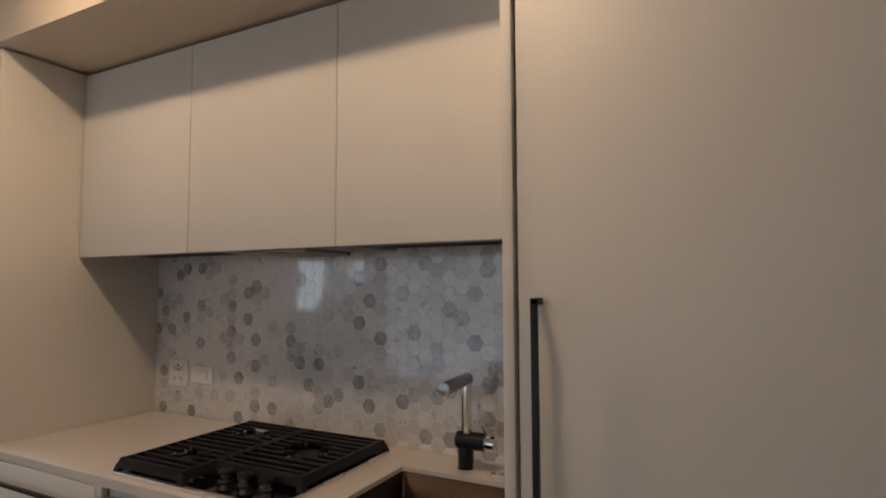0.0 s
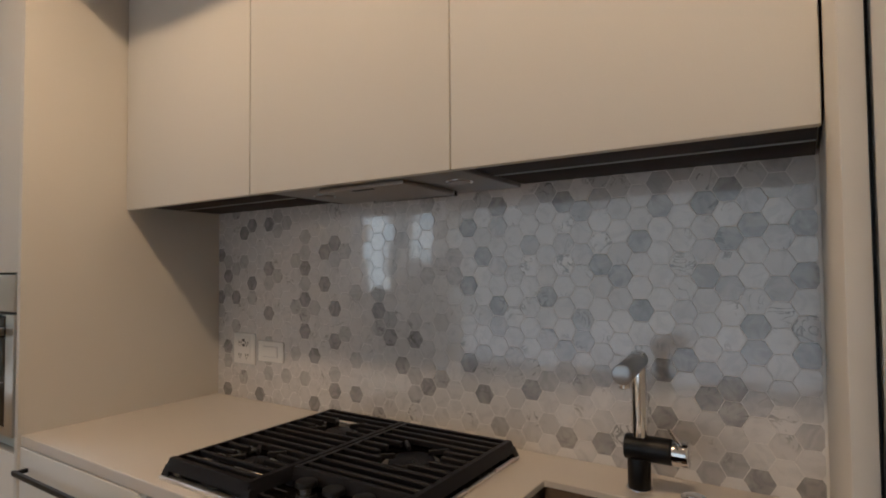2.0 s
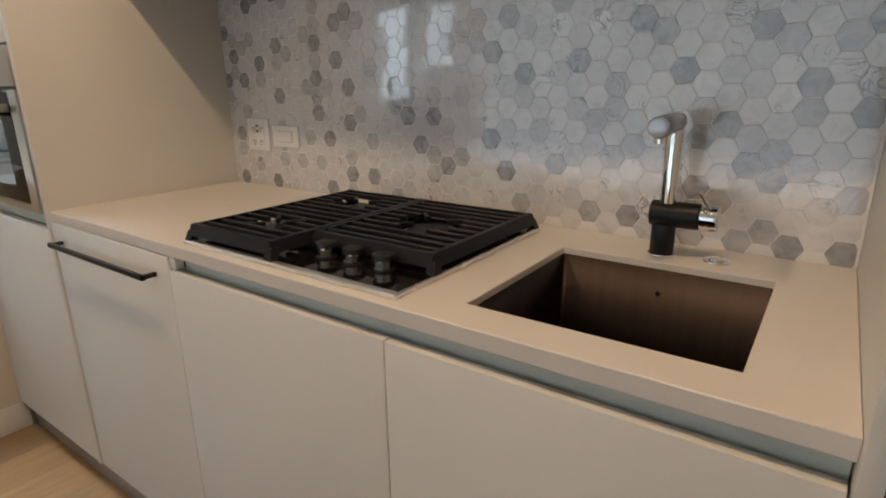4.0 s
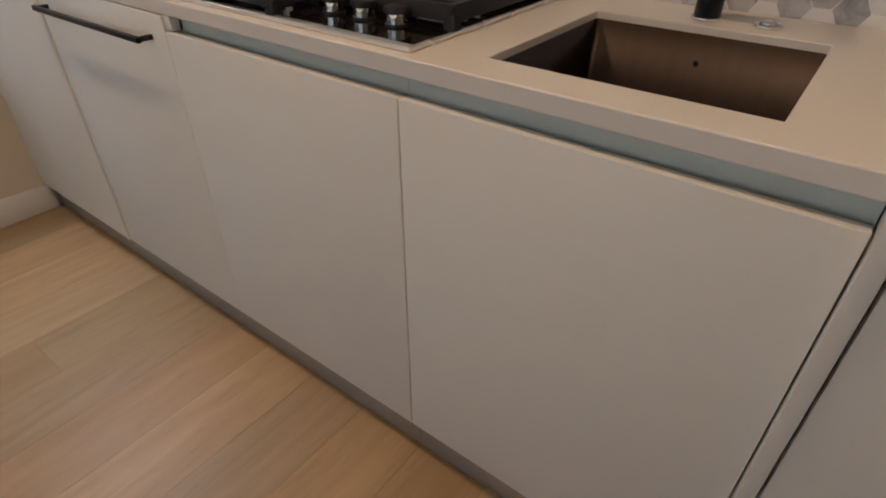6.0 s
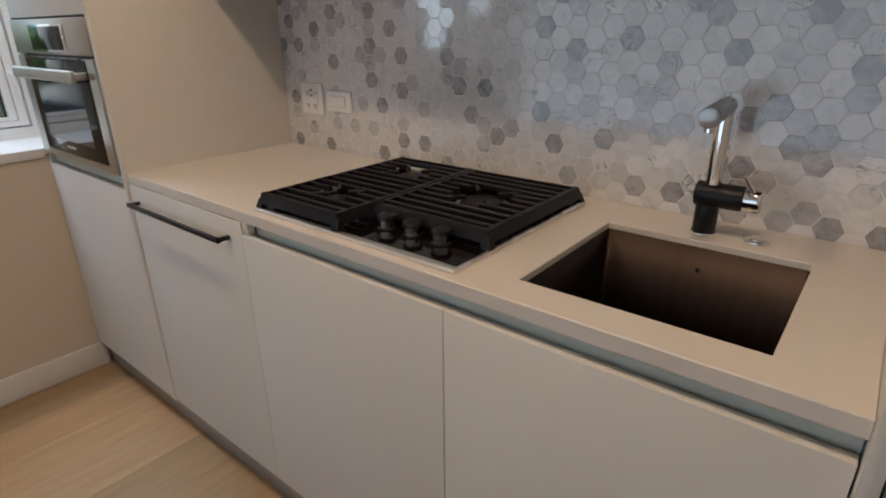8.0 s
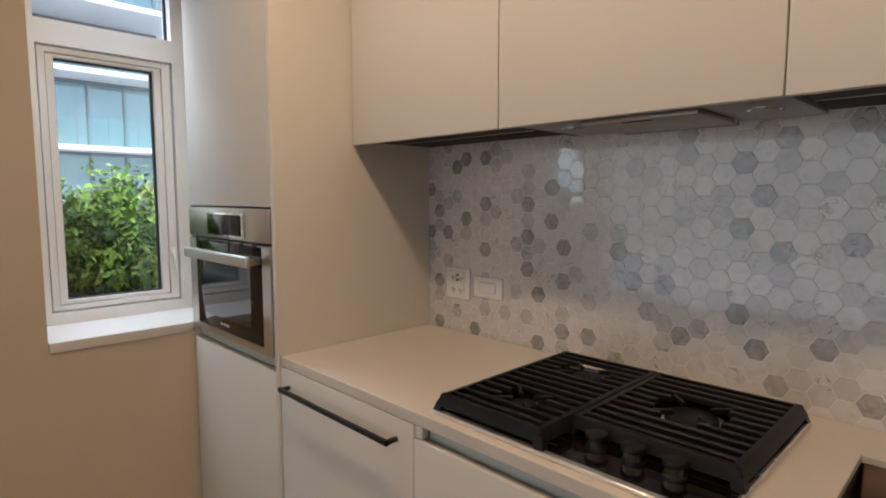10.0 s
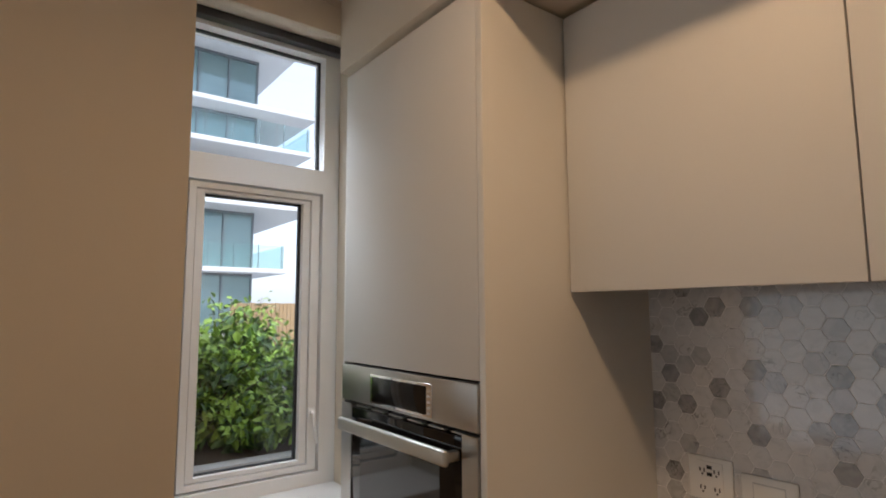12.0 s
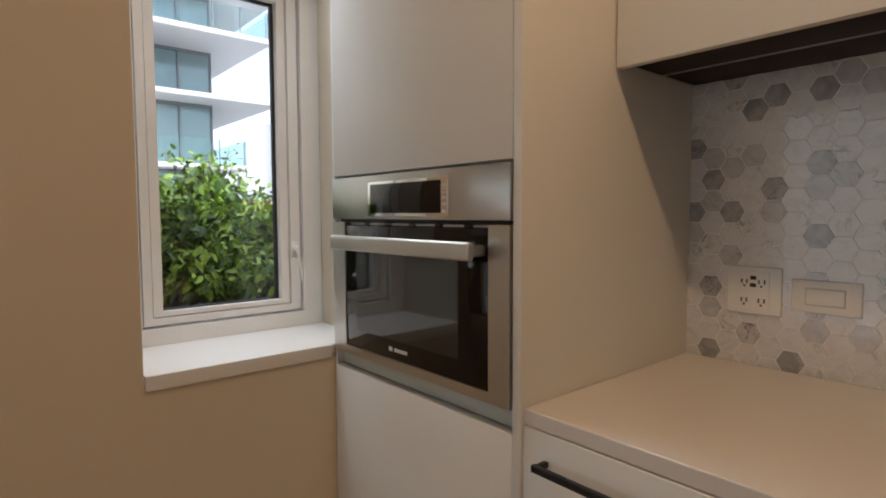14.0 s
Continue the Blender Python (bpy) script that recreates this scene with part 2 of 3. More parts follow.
M_BAL = clear_glass("balcony_glass", (0.78, 0.92, 0.92))
M_MULL = material("facade_mullion", (0.16, 0.18, 0.2), 0.5, 0.4)
M_FENCE = material("cedar_fence", (0.3, 0.2, 0.1), 0.7, vary=0.2, scale=2, stretch=(4, 4, 0.5))
M_GROUND = material("paving", (0.34, 0.34, 0.33), 0.85, vary=0.12, scale=0.8, bump=0.2)
M_SCREEN = material("screen_render", (0.37, 0.36, 0.32), 0.85, vary=0.08, scale=0.6, bump=0.2)
M_SHADE = material("recess_shade", (0.09, 0.09, 0.1), 0.5, 0.2)
M_FAR = material("far_tower_wall", (0.62, 0.64, 0.67), 0.7, vary=0.05)


# ---- mesh helpers ----
def block(bm, lo, hi, bevel=0.0, segments=2):
    b = bmesh.new()
    bmesh.ops.create_cube(b, size=1)
    for v in b.verts:
        v.co = Vector([lo[i] + (hi[i] - lo[i]) * (v.co[i] + 0.5) for i in range(3)])
    if bevel:
        bmesh.ops.bevel(b, geom=b.edges[:], offset=bevel, segments=segments, affect="EDGES", profile=0.5)
    add_into(bm, b)


def add_into(bm, b):
    me = bpy.data.meshes.new("temp")
    b.to_mesh(me)
    b.free()
    bm.from_mesh(me)
    bpy.data.meshes.remove(me)


def rod(bm, p0, p1, r, r2=None, seg=24, bevel=0.0):
    p0, p1 = Vector(p0), Vector(p1)
    b = bmesh.new()
    bmesh.ops.create_cone(b, cap_ends=True, segments=seg, radius1=r, radius2=r if r2 is None else r2, depth=(p1 - p0).length)
    if bevel:
        rim = [e for e in b.edges if abs(e.verts[0].co.z - e.verts[1].co.z) < 1e-6]
        bmesh.ops.bevel(b, geom=rim, offset=bevel, segments=2, affect="EDGES", profile=0.5)
    turn = (p1 - p0).to_track_quat("Z", "Y").to_matrix().to_4x4()
    b.transform(Matrix.Translation((p0 + p1) / 2) @ turn)
    add_into(bm, b)


def pierced(bm, axis, us, vs, holes, t0, t1):
    """A slab across the axis, from t0 to t1, cut at us and vs; the cells in holes stay open."""
    def at(u, v, t):
        return {"x": (t, u, v), "y": (u, t, v), "z": (u, v, t)}[axis]
    grid = {(i, j, k): bm.verts.new(at(u, v, t)) for i, u in enumerate(us) for j, v in enumerate(vs) for k, t in enumerate((t0, t1))}
    solid = {(i, j) for i in range(len(us) - 1) for j in range(len(vs) - 1)} - set(holes)
    for i, j in solid:
        for k in (0, 1):
            bm.faces.new([grid[i, j, k], grid[i + 1, j, k], grid[i + 1, j + 1, k], grid[i, j + 1, k]])
        for di, dj, a, b in ((-1, 0, (0, 0), (0, 1)), (1, 0, (1, 0), (1, 1)), (0, -1, (0, 0), (1, 0)), (0, 1, (0, 1), (1, 1))):
            if (i + di, j + dj) not in solid:
                p, q = (i + a[0], j + a[1]), (i + b[0], j + b[1])
                bm.faces.new([grid[*p, 0], grid[*q, 0], grid[*q, 1], grid[*p, 1]])
    bmesh.ops.delete(bm, geom=[v for v in bm.verts if not v.link_faces], context="VERTS")
    bmesh.ops.recalc_face_normals(bm, faces=bm.faces[:])


def done(name, bm, mat, parent=None, smooth=35):
    me = bpy.data.meshes.new(name)
    bm.to_mesh(me)
    bm.free()
    me.materials.append(mat)
    me.polygons.foreach_set("use_smooth", [True] * len(me.polygons))
    me.set_sharp_from_angle(angle=radians(smooth))
    ob = new(name, me)
    if parent:
        ob.parent = parent
    return ob


def boxes(name, mat, items, parent=None, bevel=0.0):
    bm = bmesh.new()
    for lo, hi in items:
        block(bm, lo, hi, bevel)
    return done(name, bm, mat, parent)


def structure(ob, label, category):
    return tagged(ob, label, category, kind="structure")


def thing(name, label, category, at=(0, 0, 0), group=""):
    e = new(name)
    e.empty_display_size = 0.05
    return tagged(e, label, category, group)


# ---- the room ----
WL = -0.63            # room face of the window wall
WO = -1.02            # its outer face
WEND = -1.46          # where it ends and the living space opens
XE, XW = 3.8, -4.2    # ends of the living space
bm = bmesh.new()
block(bm, (XW, REAR - 0.3, -0.25), (XE, 0.2, -0.02))
floor = structure(done("floor", bm, M_SUBFLOOR), "wide pale oak plank floor", "floor")

bm = bmesh.new()
block(bm, (-1.02, 0.0, -0.02), (XE, 0.2, 2.6))
wall_back = structure(done("wall_back", bm, M_PAINT), "painted kitchen wall behind the cabinets", "wall")

WIN_Y0, WIN_Y1, WIN_Z0, WIN_Z1 = -1.02, -0.47, 0.86, 2.38
bm = bmesh.new()
pierced(bm, "x", [WEND, WIN_Y0, WIN_Y1, -0.002], [-0.02, WIN_Z0, WIN_Z1, 2.6], [(1, 1)], WO, WL)
structure(done("wall_left", bm, M_PAINT), "beige painted wall with a deep window recess", "wall")
structure(boxes("header", M_PAINT, [((WL - 0.035, WIN_Y0 + 0.001, 2.288), (WL - 0.001, -0.6, WIN_Z1))], bevel=0.002), "drop header hiding the blind pocket", "header")
structure(boxes("ceiling", M_CEIL, [((WO, REAR - 0.3, CEIL), (XE, 0.0, CEIL + 0.2)), ((XW, REAR - 0.3, CEIL), (WO - 0.0005, WEND + 0.19, CEIL + 0.2))]), "flat white painted ceiling", "ceiling")
structure(boxes("soffit", M_PAINT, [((WL + 0.001, -0.607, 2.166), (XE - 0.001, -0.001, CEIL - 0.001))], bevel=0.003), "painted bulkhead above the kitchen cabinets", "soffit")
structure(boxes("wall_right", M_PAINT, [((XE, REAR - 0.3, -0.02), (XE + 0.2, 0.2, 2.6))]), "plain painted wall", "wall")
structure(boxes("wall_far_left", M_PAINT, [((XW - 0.2, REAR - 0.3, -0.02), (XW, WEND + 0.2, 2.6))]), "plain painted wall", "wall")
structure(boxes("wall_return", M_PAINT, [((XW, WEND, -0.02), (WO - 0.001, WEND + 0.2, 2.6))]), "plain painted wall", "wall")
us = [XW]
for x0, x1, *_ in REAR_WINDOWS:
    us += [x0, x1]
us.append(XE)
vs = sorted({-0.02, 2.6, *(v for w in REAR_WINDOWS for v in w[2:])})
holes = [(i, j) for x0, x1, z0, z1 in REAR_WINDOWS for i in range(len(us) - 1) for j in range(len(vs) - 1)
         if x0 <= us[i] < x1 and z0 <= vs[j] < z1]
bm = bmesh.new()
pierced(bm, "y", us, vs, holes, REAR - 0.2, REAR)
structure(done("wall_rear", bm, M_PAINT), "painted wall with tall windows", "wall")
for n, (x0, x1, z0, z1) in enumerate(REAR_WINDOWS):
    w = 0.05
    structure(boxes("window_%d" % (n + 2), M_VINYL, [((x0, REAR - 0.16, z0), (x0 + w, REAR - 0.1, z1)), ((x1 - w, REAR - 0.16, z0), (x1, REAR - 0.1, z1)),
              ((x0 + w, REAR - 0.16, z0), (x1 - w, REAR - 0.1, z0 + w)), ((x0 + w, REAR - 0.16, z1 - w), (x1 - w, REAR - 0.1, z1))]), "white framed window", "window")

structure(boxes("baseboard", M_TRIM, [((WL, WEND, 0.0), (WL + 0.014, -0.565, 0.10))], bevel=0.003), "white painted baseboard", "baseboard")

for lx, ly in DOWNLIGHTS:
    t = thing("downlight", "round recessed ceiling downlight, lit warm", "ceiling light", group="kitchen downlights")
    bm = bmesh.new()
    rod(bm, (0, 0, -0.006), (0, 0, 0), 0.062, 0.066, 40)
    done("trim_ring", bm, M_TRIM, t)
    bm = bmesh.new()
    rod(bm, (0, 0, -0.0085), (0, 0, -0.0065), 0.05, seg=40)
    done("lens", bm, M_LENS, t)
    t.matrix_basis = pose(lx, ly, CEIL)

# ---- window ----
FX0, FX1 = -0.99, -0.902
win = structure(thing("window_1", "white vinyl window, casement below a fixed light", "window"), "white vinyl window, casement below a fixed light", "window")
bm = bmesh.new()
pierced(bm, "x", [WIN_Y0 + 0.001, -0.962, -0.528, WIN_Y1 - 0.001], [0.872, 0.925, 1.848, 1.93, 2.338, WIN_Z1 - 0.001], [(1, 1), (1, 3)], FX0, FX1)
done("frame", bm, M_VINYL, win)
bm = bmesh.new()
pierced(bm, "x", [-0.956, -0.935, -0.563, -0.534], [0.931, 0.949, 1.824, 1.842], [(1, 1)], -0.975, -0.914)
done("sash", bm, M_VINYL, win)
bm = bmesh.new()
pierced(bm, "x", [-0.932, -0.909, -0.590, -0.566], [0.952, 0.964, 1.811, 1.821], [(1, 1)], -0.968, -0.922)
done("glazing_bead", bm, M_VINYL, win)
for y0, y1, z0, z1 in ((-0.911, -0.588, 0.962, 1.813), (-0.964, -0.526, 1.928, 2.34)):
    g = boxes("pane", M_GLASS, [((-0.954, y0 + 0.004, z0 + 0.004), (-0.948, y1 - 0.004, z1 - 0.004))], win)
    g.visible_shadow = False
    bm = bmesh.new()
    pierced(bm, "x", [y0, y0 + 0.006, y1 - 0.009, y1], [z0, z0 + 0.006, z1 - 0.008, z1], [(1, 1)], -0.962, -0.944)
    done("gasket", bm, M_GASKET, win)
bm = bmesh.new()
block(bm, (-0.916, -0.566, 1.085), (-0.905, -0.542, 1.13), 0.004)
block(bm, (-0.908, -0.561, 1.105), (-0.888, -0.547, 1.122), 0.004)
rod(bm, (-0.888, -0.554, 1.116), (-0.878, -0.548, 1.02), 0.0065, 0.0045, 12)
done("handle", bm, M_VINYL, win)
# dark strip put in for the shade along the top of the recess
structure(boxes("recess_shade_strip", M_SHADE, [((-0.9, WIN_Y0 + 0.003, 2.35), (-0.866, WIN_Y1 - 0.003, 2.379))], bevel=0.003), "dark strip standing in for shade at the top of the window recess", "blind")
structure(boxes("window_sill", M_TRIM, [((-0.901, WIN_Y0 + 0.002, 0.861), (WL + 0.0005, WIN_Y1 - 0.002, 0.884)), ((WL + 0.001, WIN_Y0 + 0.002, 0.852), (WL + 0.009, -0.594, 0.884))], bevel=0.002), "white painted window sill", "sill")

# ---- tall oven cabinet ----
YT = -0.586           # face of the tall cabinet
tower = thing("oven_cabinet", "tall off-white lacquered cabinet housing a built-in oven", "cabinet")
boxes("side_panel", M_LACQ, [((-0.019, YT - 0.001, 0.107), (0.0, -0.001, 2.158))], tower, 0.0015)
boxes("side_panel", M_LACQ, [((WL + 0.002, YT + 0.004, 0.107), (-0.617, -0.001, 2.158))], tower, 0.001)
boxes("carcass", M_CARC, [((-0.616, -0.56, 0.107), (-0.02, -0.002, 0.83))], tower)
boxes("top_box", M_CARC, [((-0.616, -0.56, 1.302), (-0.02, -0.002, 2.155))], tower)
boxes("upper_door", M_LACQ, [((-0.6145, YT, 1.303), (-0.022, -0.562, 2.154))], tower, 0.0015)
boxes("lower_door", M_LACQ, [((-0.6165, YT, 0.109), (-0.0202, -0.562, 0.834))], tower, 0.0015)
boxes("channel", M_CHANNEL, [((-0.614, -0.565, 0.836), (-0.021, -0.5, 0.873))], tower, 0.002)
boxes("plinth", M_KICK, [((-0.616, -0.552, 0.0), (-0.0, -0.52, 0.105))], tower)

oven = thing("built_in_oven", "stainless steel built-in oven with dark glass door", "oven")
boxes("body", M_BLACK, [((-0.61, -0.57, 0.877), (-0.025, -0.05, 1.296))], oven)
boxes("control_panel", M_STEEL, [((-0.613, -0.592, 1.2), (-0.022, -0.571, 1.297))], oven, 0.0015)
boxes("display_frame", M_CHROME, [((-0.45, -0.5945, 1.207), (-0.175, -0.5925, 1.282))], oven, 0.001)
boxes("display", M_BLACKGLASS, [((-0.437, -0.597, 1.213), (-0.197, -0.595, 1.276))], oven, 0.0008)
boxes("button_mark", M_MARK, [((-0.19, -0.5965, 1.214 + 0.0125 * i), (-0.18, -0.5948, 1.219 + 0.0125 * i)) for i in range(5)], oven)
bm = bmesh.new()
pierced(bm, "y", [-0.613, -0.556, -0.072, -0.022], [0.877, 0.897, 1.18, 1.192], [(1, 1), (1, 2)], -0.592, -0.571)
done("door_frame", bm, M_STEEL, oven)
boxes("door_glass", M_BLACKGLASS, [((-0.555, -0.591, 0.898), (-0.073, -0.571, 1.184))], oven, 0.001)
boxes("inner_window", M_OVENGLASS, [((-0.505, -0.5918, 0.94), (-0.15, -0.5912, 1.125))], oven)
boxes("vent_slot", M_KICK, [((-0.54 + 0.085 * i, -0.586, 1.187), (-0.48 + 0.085 * i, -0.572, 1.191)) for i in range(6)], oven)
bm = bmesh.new()
block(bm, (-0.55, -0.638, 1.13), (-0.074, -0.622, 1.163), 0.006, 3)
done("handle_bar", bm, M_SATINBAR, oven)
for hx in (-0.548, -0.097):
    boxes("handle_post", M_STEEL, [((hx, -0.626, 1.137), (hx + 0.02, -0.592, 1.157))], oven, 0.003)
boxes("maker_mark", M_MARK, [((-0.375, -0.5922, 0.915), (-0.363, -0.5912, 0.924)), ((-0.356, -0.5922, 0.916), (-0.31, -0.5912, 0.923))], oven)

# ---- upper cabinets ----
YU, ZB, ZT = -0.325, 1.487, 2.153
SEAMS = [0.003, 0.573, 1.15, 1.722]


def wall_cabinet(x0, x1, hood):
    t = thing("wall_cabinet", "off-white lacquered handleless wall cabinet under the bulkhead", "cabinet", group="kitchen wall cabinets")
    boxes("door", M_LACQ, [((x0 + 0.0015, YU, ZB), (x1 - 0.0015, YU + 0.02, ZT))], t, 0.0015)
    if hood:
        boxes("body", M_CARC, [((x0, YU + 0.021, ZB + 0.045), (x1, -0.009, ZT))], t)
    else:
        boxes("body", M_CARC, [((x0, YU + 0.021, ZB + 0.03), (x1, -0.009, ZT))], t)
        boxes("bottom_edge", M_LACQ, [((x0 + 0.003, YU + 0.0205, ZB + 0.006), (x1 - 0.003, YU + 0.036, ZB + 0.029))], t)
        boxes("bottom_panel", M_BROWN, [((x0 + 0.003, YU + 0.037, ZB + 0.012), (x1 - 0.003, -0.16, ZB + 0.029)),
                                        ((x0 + 0.003, -0.152, ZB + 0.012), (x1 - 0.003, -0.012, ZB + 0.029))], t, 0.001)
        boxes("bottom_strip", M_KICK, [((x0 + 0.004, -0.1595, ZB + 0.0105), (x1 - 0.004, -0.1525, ZB + 0.029))], t)
    return t


for i in range(3):
    wall_cabinet(SEAMS[i], SEAMS[i + 1], i == 1)
hood = thing("range_hood", "steel under-cabinet range hood insert with two lamps", "range hood")
boxes("canopy", M_HOOD, [((0.60, YU + 0.022, ZB + 0.004), (1.148, -0.012, ZB + 0.044))], hood, 0.003)
boxes("end_cap", M_BROWN, [((0.576, YU + 0.022, ZB + 0.006), (0.598, -0.012, ZB + 0.044))], hood, 0.001)
boxes("filter_plate", M_HOODPLATE, [((0.755, -0.272, ZB - 0.006), (1.0, -0.075, ZB + 0.003))], hood, 0.002)
boxes("glass_lip", M_GLASS, [((0.752, -0.073, ZB - 0.009), (1.003, -0.06, ZB + 0.003))], hood, 0.001)
boxes("latch", M_SLOT, [((0.845, -0.262, ZB - 0.0075), (0.905, -0.25, ZB - 0.0062))], hood)
for hx in (0.685, 1.085):
    bm = bmesh.new()
    rod(bm, (hx, -0.185, ZB + 0.001), (hx, -0.185, ZB + 0.0035), 0.03, seg=32)
    done("lamp_ring", bm, M_CHROME, hood)
    bm = bmesh.new()
    rod(bm, (hx, -0.185, ZB - 0.001), (hx, -0.185, ZB + 0.0008), 0.023, seg=32)
    done("lamp_lens", bm, M_HOODPLATE, hood)

# ---- base cabinets ----
YD, KICK, CT = -0.582, 0.107, 0.885


def base_cabinet(x0, x1, label, name="base_cabinet"):
    t = thing(name, label, "cabinet", group="kitchen base cabinets")
    boxes("door", M_LACQ, [((x0 + 0.0008, YD, KICK), (x1 - 0.0008, YD + 0.02, 0.827))], t, 0.0018)
    bm = bmesh.new()
    block(bm, (x0, YD + 0.021, KICK), (x0 + 0.016, -0.01, 0.80))
    block(bm, (x1 - 0.016, YD + 0.021, KICK), (x1, -0.01, 0.80))
    block(bm, (x0 + 0.017, YD + 0.021, KICK), (x1 - 0.017, -0.01, KICK + 0.016))
    done("carcass", bm, M_CARC, t)
    boxes("channel", M_CHANNEL, [((x0, -0.556, 0.805), (x1, -0.552, 0.858)), ((x0, -0.5615, 0.805), (x1, -0.5565, 0.81))], t)
    boxes("plinth", M_KICK, [((x0, -0.552, 0.0), (x1, -0.52, 0.105))], t)
    return t


base_left = base_cabinet(0.566, 1.1555, "off-white lacquered base cabinet with recessed finger channel")
base_cabinet(1.1565, 1.723, "off-white lacquered sink cabinet with recessed finger channel")
end = boxes("channel_end_cap", M_LACQ, [((0.5675, -0.578, 0.83), (0.588, -0.557, 0.857))], base_left, 0.0012)
boxes("channel_end_seam", M_SLOT, [((0.5885, -0.5595, 0.83), (0.5895, -0.557, 0.857))], base_left)
dw = thing("dishwasher", "integrated dishwasher behind an off-white panel with black bar handle", "dishwasher")
boxes("front_panel", M_LACQ, [((0.0015, YD, KICK), (0.5652, YD + 0.02, 0.856))], dw, 0.0018)
boxes("body", M_CARC, [((0.004, YD + 0.021, KICK), (0.55, -0.02, 0.85))], dw)
boxes("edge_strip", M_SLOT, [((0.552, YD + 0.022, 0.80), (0.5545, -0.5, 0.856))], dw)
boxes("plinth", M_KICK, [((0.001, -0.552, 0.0), (0.565, -0.52, 0.105))], dw)


def bar_handle(p0, p1, out, parent, w=0.0055):
    """A square black bar on two short posts that reach out from the door."""
    a, b, o = Vector(p0), Vector(p1), Vector(out)
    pts = ((a, a + o), (b, b + o), (a + o, b + o))
    items = [([min(p[i], q[i]) - w for i in range(3)], [max(p[i], q[i]) + w for i in range(3)]) for p, q in pts]
    return boxes("handle", M_BLACK, items, parent, 0.0012)


bar_handle((0.052, YD - 0.0055, 0.808), (0.512, YD - 0.0055, 0.81), (0, -0.024, 0), dw, 0.0048)

bm = bmesh.new()
SX0, SX1, SY0, SY1 = 1.256, 1.618, -0.508, -0.155
pierced(bm, "z", [0.001, SX0, SX1, 1.7247], [-0.58, SY0, SY1, -0.009], [(1, 1)], CT - 0.027, CT)
top = done("countertop", bm, M_QUARTZ)
tagged(top, "warm white quartz countertop with sink cut-out", "countertop")
bv = top.modifiers.new("edge", "BEVEL")
bv.width, bv.segments, bv.limit_method = 0.002, 2, "ANGLE"

# ---- sink ----
sink = thing("sink", "undermount rectangular stainless steel sink", "sink")
b = bmesh.new()
bmesh.ops.create_cube(b, size=1)
for v in b.verts:
    v.co = Vector(((SX0 + SX1) / 2 + v.co.x * (SX1 - SX0 - 0.001), (SY0 + SY1) / 2 + v.co.y * (SY1 - SY0 - 0.001), 0.761 + v.co.z * 0.222))
bmesh.ops.delete(b, geom=[f for f in b.faces if f.normal.z > 0.9], context="FACES")
inner = [e for e in b.edges if not e.is_boundary]
bmesh.ops.bevel(b, geom=inner, offset=0.007, segments=4, affect="EDGES", profile=0.5)
bmesh.ops.recalc_face_normals(b, faces=b.faces[:])
bmesh.ops.reverse_faces(b, faces=b.faces[:])
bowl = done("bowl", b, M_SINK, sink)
sol = bowl.modifiers.new("wall", "SOLIDIFY")
sol.thickness, sol.offset = 0.0012, -1
bm = bmesh.new()
rod(bm, (1.44, -0.30, 0.6505), (1.44, -0.30, 0.6535), 0.045, 0.043, 36)
rod(bm, (1.44, -0.30, 0.6535), (1.44, -0.30, 0.657), 0.018, 0.016, 24)
done("drain", bm, M_CHROME, sink)
bm = bmesh.new()
rod(bm, (1.44, SY1 + 0.002, 0.826), (1.44, SY1 - 0.0015, 0.826), 0.0045, seg=20)
done("overflow", bm, M_SLOT, sink)

# ---- faucet ----
FXc, FYc = 1.427, -0.108
fau = thing("faucet", "chrome and black pull-out kitchen faucet with side lever", "faucet")
bm = bmesh.new()
rod(bm, (FXc, FYc, CT), (FXc, FYc, CT + 0.006), 0.0245, seg=36, bevel=0.0015)
done("base_ring", bm, M_CHROME, fau)
bm = bmesh.new()
rod(bm, (FXc, FYc, CT + 0.006), (FXc, FYc, CT + 0.062), 0.021, seg=36, bevel=0.002)
rod(bm, (FXc - 0.024, FYc, CT + 0.079), (FXc + 0.06, FYc, CT + 0.079), 0.0235, seg=36, bevel=0.003)
done("body", bm, M_BLACK, fau)
bm = bmesh.new()
rod(bm, (FXc + 0.0605, FYc, CT + 0.079), (FXc + 0.089, FYc, CT + 0.079), 0.0235, seg=36, bevel=0.003)
rod(bm, (FXc + 0.075, FYc - 0.012, CT + 0.098), (FXc + 0.06, FYc - 0.028, CT + 0.128), 0.0042, 0.0035, 12)
done("lever", bm, M_CHROME, fau)
bm = bmesh.new()
rod(bm, (FXc + 0.003, FYc, CT + 0.10), (FXc + 0.003, FYc, CT + 0.24), 0.0145, seg=32)
done("stem", bm, M_CHROME, fau)
bm = bmesh.new()
rod(bm, (FXc + 0.001, FYc + 0.012, CT + 0.242), (1.445, -0.276, CT + 0.243), 0.0168, seg=32, bevel=0.002)
done("spout", bm, M_SATIN, fau)
bm = bmesh.new()
rod(bm, (1.4445, -0.262, CT + 0.23), (1.4445, -0.262, CT + 0.219), 0.009, seg=20)
done("nozzle", bm, M_CHROME, fau)

knob = thing("air_switch", "round chrome air switch button set in the countertop", "switch")
bm = bmesh.new()
rod(bm, (1.52, -0.103, CT), (1.52, -0.103, CT + 0.005), 0.0225, seg=36, bevel=0.002)
done("ring", bm, M_CHROME, knob)
bm = bmesh.new()
rod(bm, (1.52, -0.103, CT + 0.005), (1.52, -0.103, CT + 0.009), 0.014, seg=30, bevel=0.0015)
done("button", bm, M_CHROME, knob)

